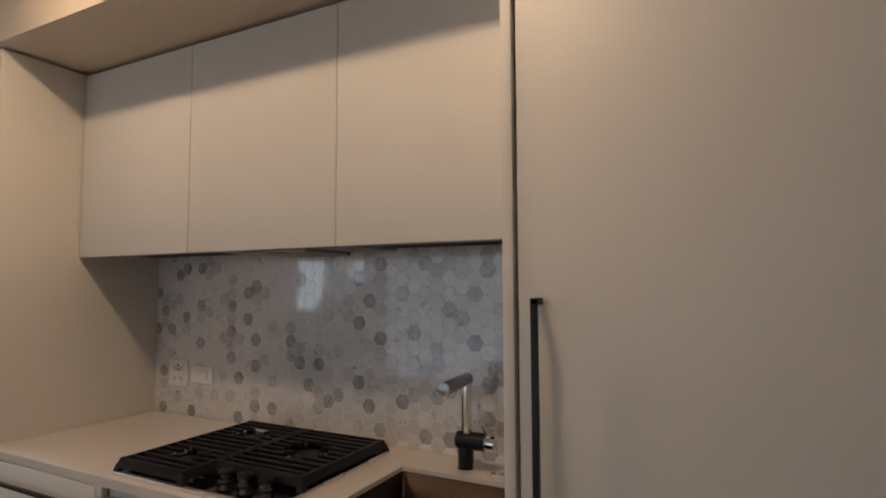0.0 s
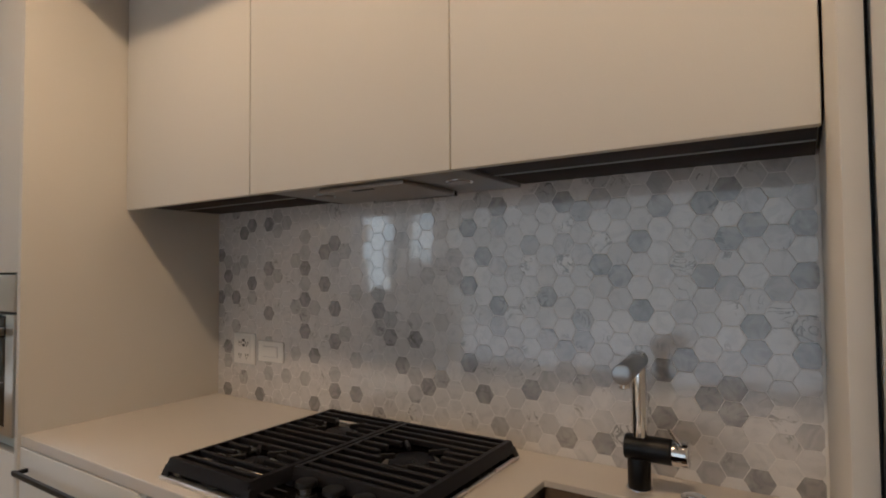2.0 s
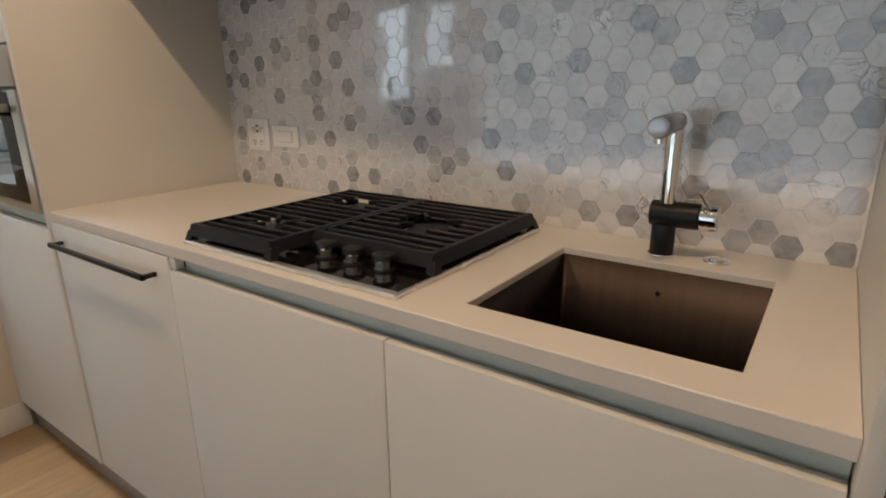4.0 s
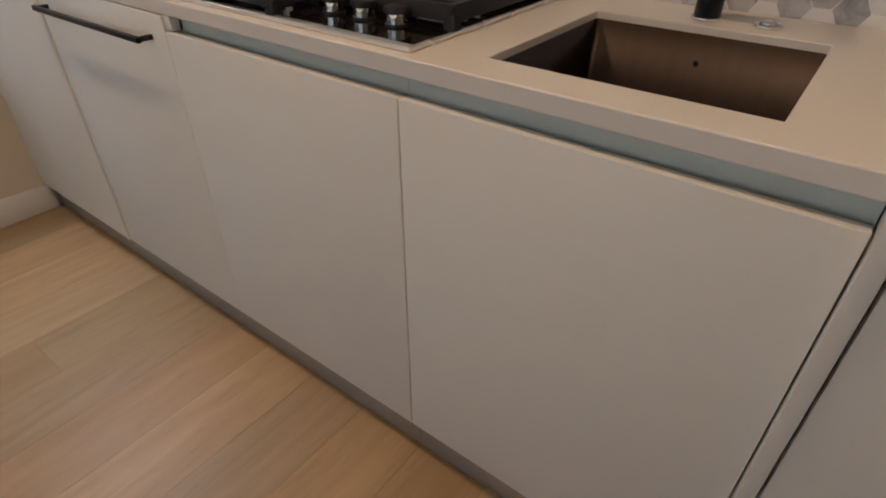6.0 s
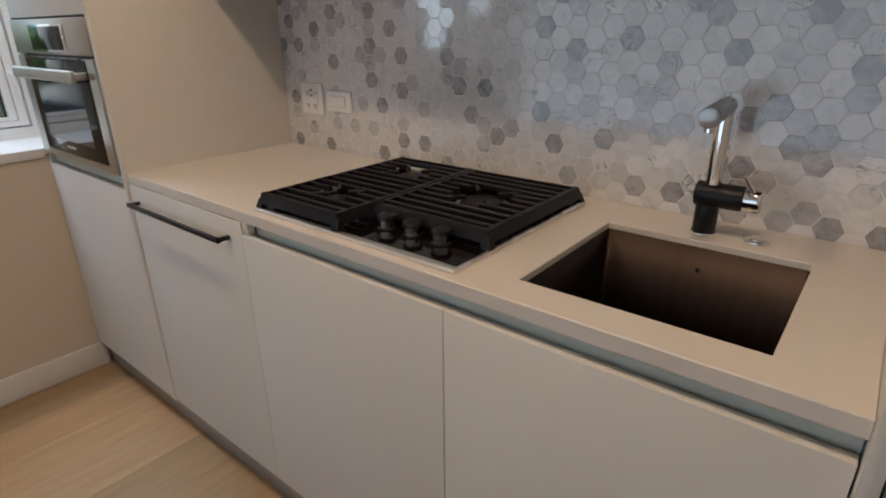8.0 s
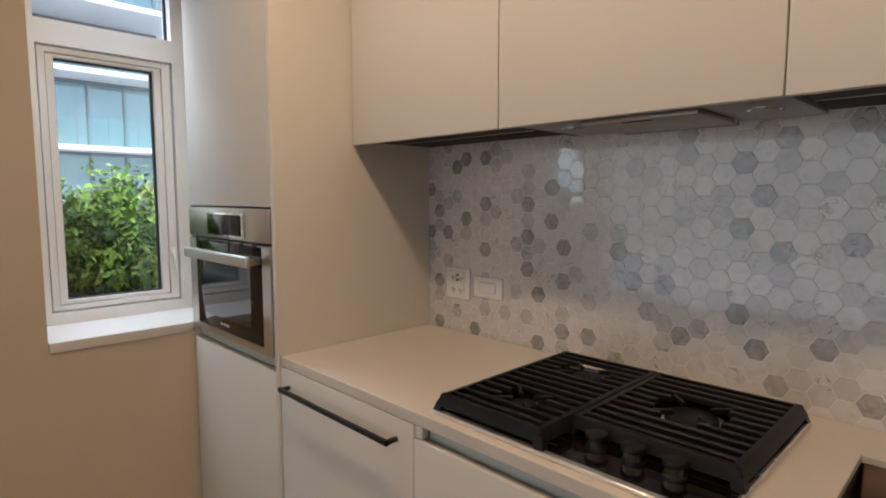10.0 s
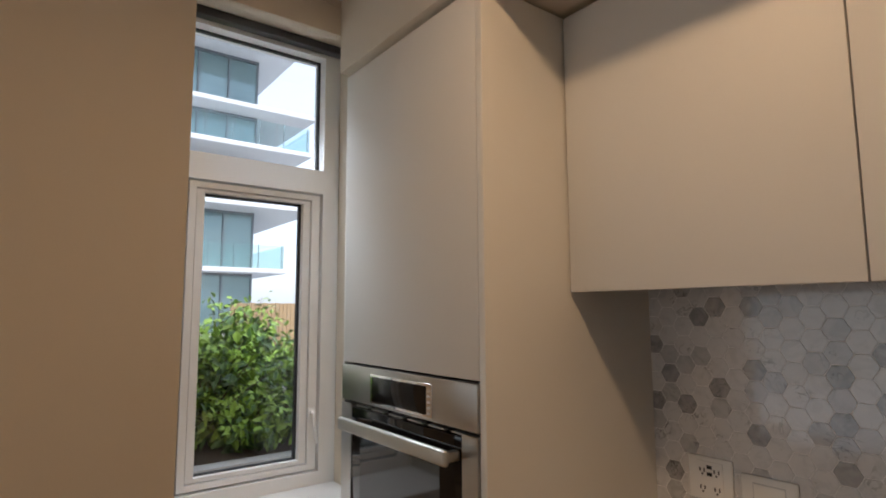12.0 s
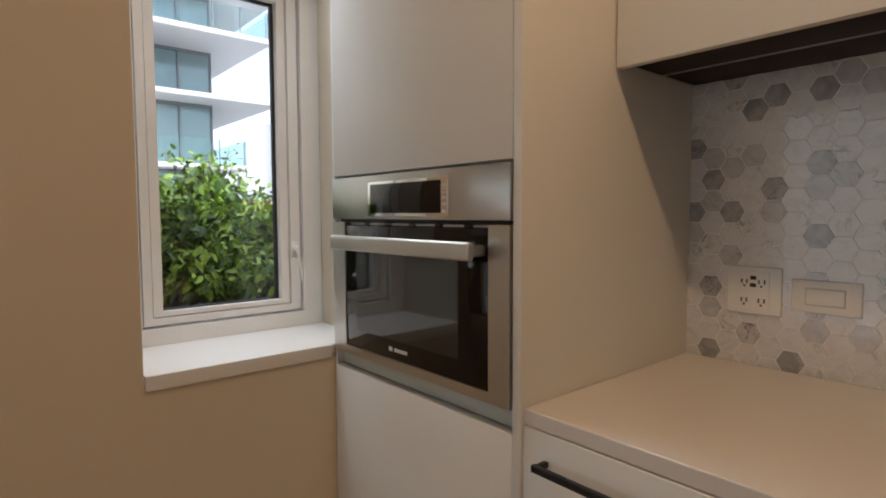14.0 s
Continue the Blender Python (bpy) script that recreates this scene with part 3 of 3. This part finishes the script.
# ---- cooktop ----
CX0, CX1, CY0, CY1 = 0.597, 1.163, -0.56, -0.07
cook = thing("gas_cooktop", "gas cooktop with black iron grates and steel rim", "cooktop")
bm = bmesh.new()
pierced(bm, "z", [CX0, CX0 + 0.008, CX1 - 0.008, CX1], [CY0, CY0 + 0.017, CY1 - 0.008, CY1], [(1, 1)], CT, CT + 0.008)
rim = done("rim", bm, M_RIM, cook)
bv = rim.modifiers.new("edge", "BEVEL")
bv.width, bv.segments, bv.limit_method = 0.0025, 2, "ANGLE"
boxes("glass_top", M_BLACKGLASS, [((CX0 + 0.009, CY0 + 0.018, CT), (CX1 - 0.009, CY1 - 0.009, CT + 0.0065))], cook)
ZG = CT + 0.041       # top of the grates
XM = 0.860
BURNERS = [(0.735, -0.43, 0.03), (0.735, -0.19, 0.04), (1.005, -0.255, 0.05)]
for bx, by, br in BURNERS:
    bm = bmesh.new()
    rod(bm, (bx, by, CT + 0.0066), (bx, by, CT + 0.016), br + 0.02, br + 0.012, 36)
    done("burner_ring", bm, M_RIM, cook)
    bm = bmesh.new()
    rod(bm, (bx, by, CT + 0.0162), (bx, by, CT + 0.026), br, br - 0.003, 36, 0.002)
    done("burner_cap", bm, M_IRON, cook)


def skirt(bm, p, q, lean):
    """One side of a grate's frame from p to q, leaning outwards towards its foot."""
    w, out = 0.012, Vector((*lean, 0))
    ring = []
    for end in (Vector(p), Vector(q)):
        top = end + Vector((0, 0, ZG))
        low = end + out * 0.009 + Vector((0, 0, ZG - 0.022))
        ring.append([bm.verts.new(v) for v in (top - out * 0.002 - Vector((0, 0, 0.0005)), top - out * w, low - out * w, low, top - Vector((0, 0, 0.003)))])
    a, b = ring
    for k in range(5):
        bm.faces.new((a[k], a[(k + 1) % 5], b[(k + 1) % 5], b[k]))
    bm.faces.new(a)
    bm.faces.new(b[::-1])


def grate(x0, x1, y0, y1, burners):
    """A cast grate: leaning frame, flared feet, close flat bars and a star of arms over each burner."""
    bm = bmesh.new()
    w = 0.012
    skirt(bm, (x0, y0, 0), (x0, y1, 0), (-1, 0))
    skirt(bm, (x1, y0, 0), (x1, y1, 0), (1, 0))
    skirt(bm, (x0, y0, 0), (x1, y0, 0), (0, -1))
    skirt(bm, (x0, y1, 0), (x1, y1, 0), (0, 1))
    bmesh.ops.recalc_face_normals(bm, faces=bm.faces[:])
    for fx, sx in ((x0, -1), (x1, 1)):
        for fy, sy in ((y0, -1), (y1, 1)):
            b = bmesh.new()
            bmesh.ops.create_cube(b, size=1)
            for v in b.verts:
                low = v.co.z < 0
                flare = 0.011 if low else 0.004
                v.co = Vector((fx - sx * 0.009 + v.co.x * 0.02 + sx * flare, fy - sy * 0.009 + v.co.y * 0.02 + sy * flare, CT + 0.0068 if low else ZG - 0.012))
            bmesh.ops.bevel(b, geom=b.edges[:], offset=0.0015, segments=1, affect="EDGES")
            add_into(bm, b)
    n = max(6, round((y1 - y0) / 0.034))
    for i in range(1, n):
        y = y0 + (y1 - y0) * i / n
        spans = [(x0 + w - 0.002, x1 - w + 0.002)]
        for bx, by, br in burners:
            if abs(y - by) < br + 0.014:
                half = math.sqrt((br + 0.018) ** 2 - (y - by) ** 2)
                spans = [t for a, b in spans for t in ((a, bx - half), (bx + half, b))]
        for a, b in spans:
            block(bm, (a, y - 0.0055, ZG - 0.013), (b, y + 0.0055, ZG - 0.0005), 0.002, 1)
    for bx, by, br in burners:
        for k in range(4):
            turn = math.pi / 4 + k * math.pi / 2
            b = bmesh.new()
            block(b, (br * 0.7, -0.0042, -0.012), (br + 0.03, 0.0042, -0.0012), 0.0015, 1)
            b.transform(Matrix.Translation((bx, by, ZG)) @ Matrix.Rotation(turn, 4, "Z"))
            add_into(bm, b)
    return done("grate", bm, M_IRON, cook)


grate(CX0 + 0.012, XM, CY0 + 0.016, CY1 - 0.014, BURNERS[:2])
grate(XM + 0.003, CX1 - 0.012, -0.445, CY1 - 0.014, BURNERS[2:])
for kx in (0.927, 0.995, 1.065):
    ky = -0.472
    bm = bmesh.new()
    rod(bm, (kx, ky, CT + 0.0066), (kx, ky, CT + 0.0105), 0.0195, 0.0185, 32)
    done("knob_base", bm, M_BLACK, cook)
    bm = bmesh.new()
    rod(bm, (kx, ky, CT + 0.0106), (kx, ky, CT + 0.025), 0.0165, 0.0165, 32)
    done("knob_collar", bm, M_CHROME, cook)
    bm = bmesh.new()
    rod(bm, (kx, ky, CT + 0.0252), (kx, ky, CT + 0.035), 0.0205, 0.0195, 32, 0.002)
    done("knob", bm, M_BLACK, cook)

# ---- refrigerator ----
XF = 1.725
fridge = thing("refrigerator", "tall built-in refrigerator behind off-white panels, black bar handle", "refrigerator")
boxes("side_panel", M_LACQ, [((XF, -0.60, 0.0), (XF + 0.02, -0.001, 2.164))], fridge, 0.0015)
boxes("body", M_BLACK, [((XF + 0.022, -0.568, 0.06), (2.62, -0.01, 2.15))], fridge)
boxes("door", M_LACQ, [((XF + 0.025, -0.59, 0.10), (2.62, -0.5685, 2.15))], fridge, 0.0015)
boxes("plinth", M_KICK, [((XF + 0.022, -0.54, 0.0), (2.62, -0.52, 0.059))], fridge)
bar_handle((1.789, -0.5965, 0.87), (1.789, -0.5965, 1.355), (0, -0.028, 0), fridge)
boxes("filler_panel", M_LACQ, [((2.623, -0.59, 0.0), (XE - 0.001, -0.57, 2.164))], fridge)
structure(boxes("sealant", M_PLASTIC, [((1.7195, -0.0105, CT + 0.001), (1.7245, -0.0085, ZB + 0.01))]), "white silicone joint", "sealant")


# ---- outlets ----
def plate(name, label, category, x0, x1, z0, z1):
    t = thing(name, label, category)
    boxes("plate", M_PLASTIC, [((x0, -0.0135, z0), (x1, -0.0078, z1))], t, 0.002)
    return t


out = plate("wall_outlet", "white square outlet plate with sockets and charging ports", "outlet", 0.092, 0.198, 0.997, 1.097)
boxes("insert", M_PLASTIC, [((0.114, -0.0155, 1.008), (0.176, -0.0136, 1.087))], out, 0.0008)
slots = []
for sz in (1.026, 1.066):
    for sx in (0.122, 0.132, 0.156, 0.167):
        slots.append(((sx - 0.0014, -0.0162, sz - 0.0045), (sx + 0.0014, -0.0156, sz + 0.0045)))
    for sx in (0.127, 0.161):
        slots.append(((sx - 0.002, -0.0162, sz - 0.0115), (sx + 0.002, -0.0156, sz - 0.0075)))
for sz in (1.058, 1.074):
    slots.append(((0.1385, -0.0162, sz - 0.004), (0.1505, -0.0156, sz + 0.004)))
for lo, hi in slots:
    boxes("socket_slot", M_SLOT, [(lo, hi)], out)
sw = plate("light_switch", "white rocker switch on a horizontal plate", "switch", 0.216, 0.334, 1.013, 1.078)
boxes("rocker_gap", M_MARK, [((0.241, -0.0142, 1.028), (0.309, -0.0136, 1.063))], sw)
boxes("rocker", M_PLASTIC, [((0.243, -0.0165, 1.03), (0.307, -0.0143, 1.061))], sw, 0.001)

# ---- outdoors ----
# added out of view: holds back sky light and evens the tiles' reflections
structure(boxes("daylight_screen", M_SCREEN, [((-26, -14.4, -0.3), (24, -14.0, 9.0))]), "unseen pale wall added to dim the daylight at the rear windows", "wall")
structure(boxes("ground", M_GROUND, [((-400, -400, -0.45), (400, 400, -0.3))]), "grey paved ground", "ground")
pl = thing("planter", "long concrete planter filled with dark soil", "planter")
boxes("wall", M_CONC, [((-1.42, -1.24, -0.3), (-1.34, 1.6, 0.875)), ((-3.0, -1.24, -0.3), (-2.92, 1.6, 0.875)),
                       ((-2.92, -1.24, -0.3), (-1.42, -1.16, 0.875)), ((-2.92, 1.52, -0.3), (-1.42, 1.6, 0.875))], pl, 0.004)
boxes("soil", M_SOIL, [((-2.919, -1.159, 0.3), (-1.421, 1.519, 0.855))], pl)


def shrub(cx, cy, top, spread, count, rng):
    """Arching stems with leaves along their outer two thirds."""
    t = thing("shrub", "leafy green shrub with oval leaves growing in the planter", "shrub", group="shrubs in the planter")
    stems, pale, dark = bmesh.new(), bmesh.new(), bmesh.new()
    base = Vector((cx, cy, 0.85))
    for s in range(count):
        a = rng.uniform(0, math.tau)
        reach = spread * rng.uniform(0.15, 1.0)
        high = (top - 0.885) * rng.uniform(0.5, 1.0) * (1 - 0.35 * reach / spread)
        tip = base + Vector((math.cos(a) * reach, math.sin(a) * reach, high))
        mid = base.lerp(tip, 0.5) + Vector((0, 0, 0.12 * high))
        path = [base, mid, tip]
        rod(stems, base, mid, 0.005, 0.0035, 5)
        rod(stems, mid, tip, 0.0035, 0.0012, 5)
        for k in range(70):
            u = rng.uniform(0.2, 1.0)
            p = (base.lerp(mid, u * 2) if u < 0.5 else mid.lerp(tip, u * 2 - 1))
            p = p + Vector((rng.gauss(0, 0.03), rng.gauss(0, 0.03), rng.gauss(0, 0.02)))
            long = rng.uniform(0.03, 0.072) * (1.0 if u < 0.85 else 0.7)
            wide = long * rng.uniform(0.38, 0.55)
            m = Matrix.Translation(p) @ Euler((rng.gauss(0, 0.6), rng.gauss(0.35, 0.5), rng.uniform(0, math.tau))).to_matrix().to_4x4()
            # shade put into the colour: darker leaves gather towards the stem's foot
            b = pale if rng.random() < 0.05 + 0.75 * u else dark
            spine = [b.verts.new(m @ Vector((long * f, 0, -0.2 * long * f * f))) for f in (0, 0.35, 0.7, 1)]
            for side in (1, -1):
                e1 = b.verts.new(m @ Vector((long * 0.3, side * wide * 0.5, 0.12 * wide - 0.018 * long)))
                e2 = b.verts.new(m @ Vector((long * 0.68, side * wide * 0.42, 0.1 * wide - 0.09 * long)))
                b.faces.new((spine[0], spine[1], e1))
                b.faces.new((spine[1], spine[2], e2, e1))
                b.faces.new((spine[2], spine[3], e2))
    done("stem", stems, M_TWIG, t)
    tagged(done("lit_foliage", pale, M_LEAF, t, 80), kind="stuff")
    tagged(done("shaded_foliage", dark, M_LEAFSHADE, t, 80), kind="stuff")
    return t


rng = random.Random(5)
for sx, sy, stop, ssp, cnt in ((-1.85, -0.68, 1.5, 0.42, 60), (-2.2, -0.42, 1.68, 0.4, 60), (-1.75, -0.15, 1.42, 0.4, 56), (-2.1, 0.35, 1.5, 0.4, 40), (-2.3, -0.85, 1.35, 0.3, 36), (-2.5, 0.75, 1.5, 0.4, 34), (-1.68, -0.5, 1.16, 0.3, 46), (-1.72, -0.05, 1.14, 0.3, 46), (-1.8, 0.35, 1.25, 0.34, 40)):
    shrub(sx, sy, stop, ssp, cnt, rng)

# apartment block across the court
BX, BY = -25.0, 7.2
block_b = thing("apartment_building", "pale apartment block with glass walls and cantilevered balconies", "building")
boxes("core", M_BGLASS, [((-44, -34, -0.3), (BX - 0.4, BY, 27.0))], block_b)
slabs = bmesh.new()


def balcony_pane(lo, hi):
    boxes("balcony_pane", M_BAL, [(lo, hi)], block_b).visible_shadow = False


mull = bmesh.new()
# each storey: floor level, how far its slab reaches out, whether glass rails stand on it
LEVELS = [(0.5, 1.3, 2.6, False), (3.4, 0.6, 1.3, True), (6.3, 1.3, 2.4, False), (8.6, 2.6, 1.6, True), (10.95, 1.0, 2.5, False),
          (13.8, 2.4, 1.4, True), (16.7, 1.0, 2.4, False), (19.6, 1.3, 1.4, True), (22.5, 1.0, 2.0, False)]
TOPS = [lv[0] - 0.222 for lv in LEVELS[1:]] + [25.2]
for i, (z, out_x, out_y, rail) in enumerate(LEVELS):
    head = TOPS[i]
    block(slabs, (-44, -35, z - 0.22), (BX + out_x, BY + out_y, z), 0.03, 1)
    for p in range(10):
        y = BY - 0.04 - p * 1.35
        block(mull, (BX - 0.42, y - 0.04, z + 0.001), (BX - 0.32, y + 0.04, head))
    for p in range(14):
        y = BY + out_y - 0.2 - p * 1.1
        if rail:
            block(mull, (BX + out_x - 0.16, y - 0.02, z + 0.001), (BX + out_x - 0.125, y + 0.02, z + 1.12))
    block(mull, (BX - 0.4, BY - 13, head - 0.12), (BX - 0.3, BY, head - 0.002))
    if rail:
        for p in range(11):
            y = BY + out_y - 0.15 - p * 1.5
            balcony_pane((BX + out_x - 0.12, y - 1.46, z + 0.03), (BX + out_x - 0.10, y, z + 1.1))
        balcony_pane((BX - 6, BY + out_y - 0.12, z + 0.03), (BX + out_x - 0.14, BY + out_y - 0.10, z + 1.1))
done("floor_slab", slabs, M_SLAB, block_b)
done("mullion", mull, M_MULL, block_b)
fence = thing("fence", "yellow-brown cedar board fence beyond the court", "fence")
bm = bmesh.new()
for i in range(70):
    block(bm, (-21.0, 5.0 + i * 0.16, -0.3), (-20.96, 5.145 + i * 0.16, 1.75 + 0.01 * (i % 3)))
done("board", bm, M_FENCE, fence)
far = thing("tower_block", "distant pale high-rise with rows of windows", "building")
boxes("shaft", M_FAR, [((-150, 62, -0.3), (-130, 74, 26))], far)
for i in range(8):
    for j in range(6):
        boxes("window", M_BGLASS, [((-129.99, 62.6 + j * 1.9, 2 + i * 3), (-129.9, 64.0 + j * 1.9, 3.7 + i * 3))], far)

# ---- backsplash tiles ----
PITCH, TX0, TZ0 = 0.0476, 0.052, 0.904
GREY = {211, 307, 311, 508, 904, 906, 908, 1003, 1000, 1107, 1109, 1201, 1204, 1206, 1210, 1401, 1606, 1704, 1803, 1904, 2002, 2303,
        2307, 2310, 2402, 2409, 2506, 2511, 2702, 2807, 2900, 2911, 3100, 3108, 3208, 3306, 3309, 3402, 3404, 3411, 3504, 3603, 3608,
        3611, 3702, 3703, 3709, 3711, 3800, 3805, 3806, 3810, 4000, 4005, 4008, 4010, 8, 106, -94, -91, 3, 0, 400, 505, 511}
splash = structure(boxes("backsplash", M_GROUT, [((0.001, -0.0066, CT - 0.02), (1.7245, -0.001, ZB + 0.025))]), "polished marble hexagon mosaic backsplash", "backsplash")


def hexagon(bm, m=Matrix()):
    r = PITCH / math.sqrt(3) - 0.0009
    rings = []
    for rad, y in ((r, 0.0), (r, -0.0006), (r - 0.0004, -0.001)):
        rings.append([bm.verts.new(m @ Vector((rad * math.cos(k * math.pi / 3), y, rad * math.sin(k * math.pi / 3)))) for k in range(6)])
    for a, b in zip(rings, rings[1:]):
        for k in range(6):
            bm.faces.new((a[k], a[(k + 1) % 6], b[(k + 1) % 6], b[k]))
    bm.faces.new(rings[-1])


def tile_mesh(name, mat):
    bm = bmesh.new()
    hexagon(bm)
    bmesh.ops.recalc_face_normals(bm, faces=bm.faces[:])
    me = bpy.data.meshes.new(name)
    bm.to_mesh(me)
    bm.free()
    me.materials.append(mat)
    return me


tile_meshes = [tile_mesh("tile", m) for m in (M_PALE, M_MID, M_GREY)]
rest = [bmesh.new() for m in tile_meshes]
rng = random.Random(11)
for c in range(-1, 42):
    for r in range(-1, 13):
        x, z = TX0 + c * PITCH * 0.8660, TZ0 + (r + 0.5 * (c % 2)) * PITCH
        if z > ZB + 0.02 or x > 1.735:
            continue
        m = pose(x, -0.0061, z, rng.gauss(0, 0.22), 0, rng.gauss(0, 0.22))
        tone = 2 if c * 100 + r in GREY else 1 if rng.random() < 0.19 else 0
        if c >= 18 and 0 <= r:
            o = new("tile", tile_meshes[tone])
            o.matrix_basis = m
            o.parent = splash
        elif c < 18:
            hexagon(rest[tone], m)
for bm, mat in zip(rest, (M_PALE, M_MID, M_GREY)):
    bmesh.ops.recalc_face_normals(bm, faces=bm.faces[:])
    tagged(done("tile_field", bm, mat, splash, 20), kind="stuff")

# ---- floor planks ----
rng = random.Random(3)
lengths = [0.9, 1.2, 1.5]
plank_meshes = {}
for n in lengths:
    bm = bmesh.new()
    block(bm, (0.0002, 0.0002, -0.019), (0.1778, n - 0.0002, 0.0), 0.0005, 1)
    me = bpy.data.meshes.new("plank")
    bm.to_mesh(me)
    bm.free()
    me.materials.append(M_OAK)
    plank_meshes[n] = me
for i in range(-23, 21):
    x = -0.09 + 0.178 * i
    if x + 0.178 < XW or x > XE - 0.05:
        continue
    y = -rng.choice((0.05, 0.3, 0.55))
    if i == 2:
        y = 0.0
    if x < WL - 0.2:
        y = WEND + 0.02
    while y > REAR - 0.17:
        n = rng.choice(lengths)
        o = new("plank", plank_meshes[n])
        left = y - (REAR - 0.18)
        if n > left:
            o.scale.y = left / n      # cut to fit at the rear wall
        o.location = (x, y - min(n, left), 0.0)
        o.parent = floor
        y -= n
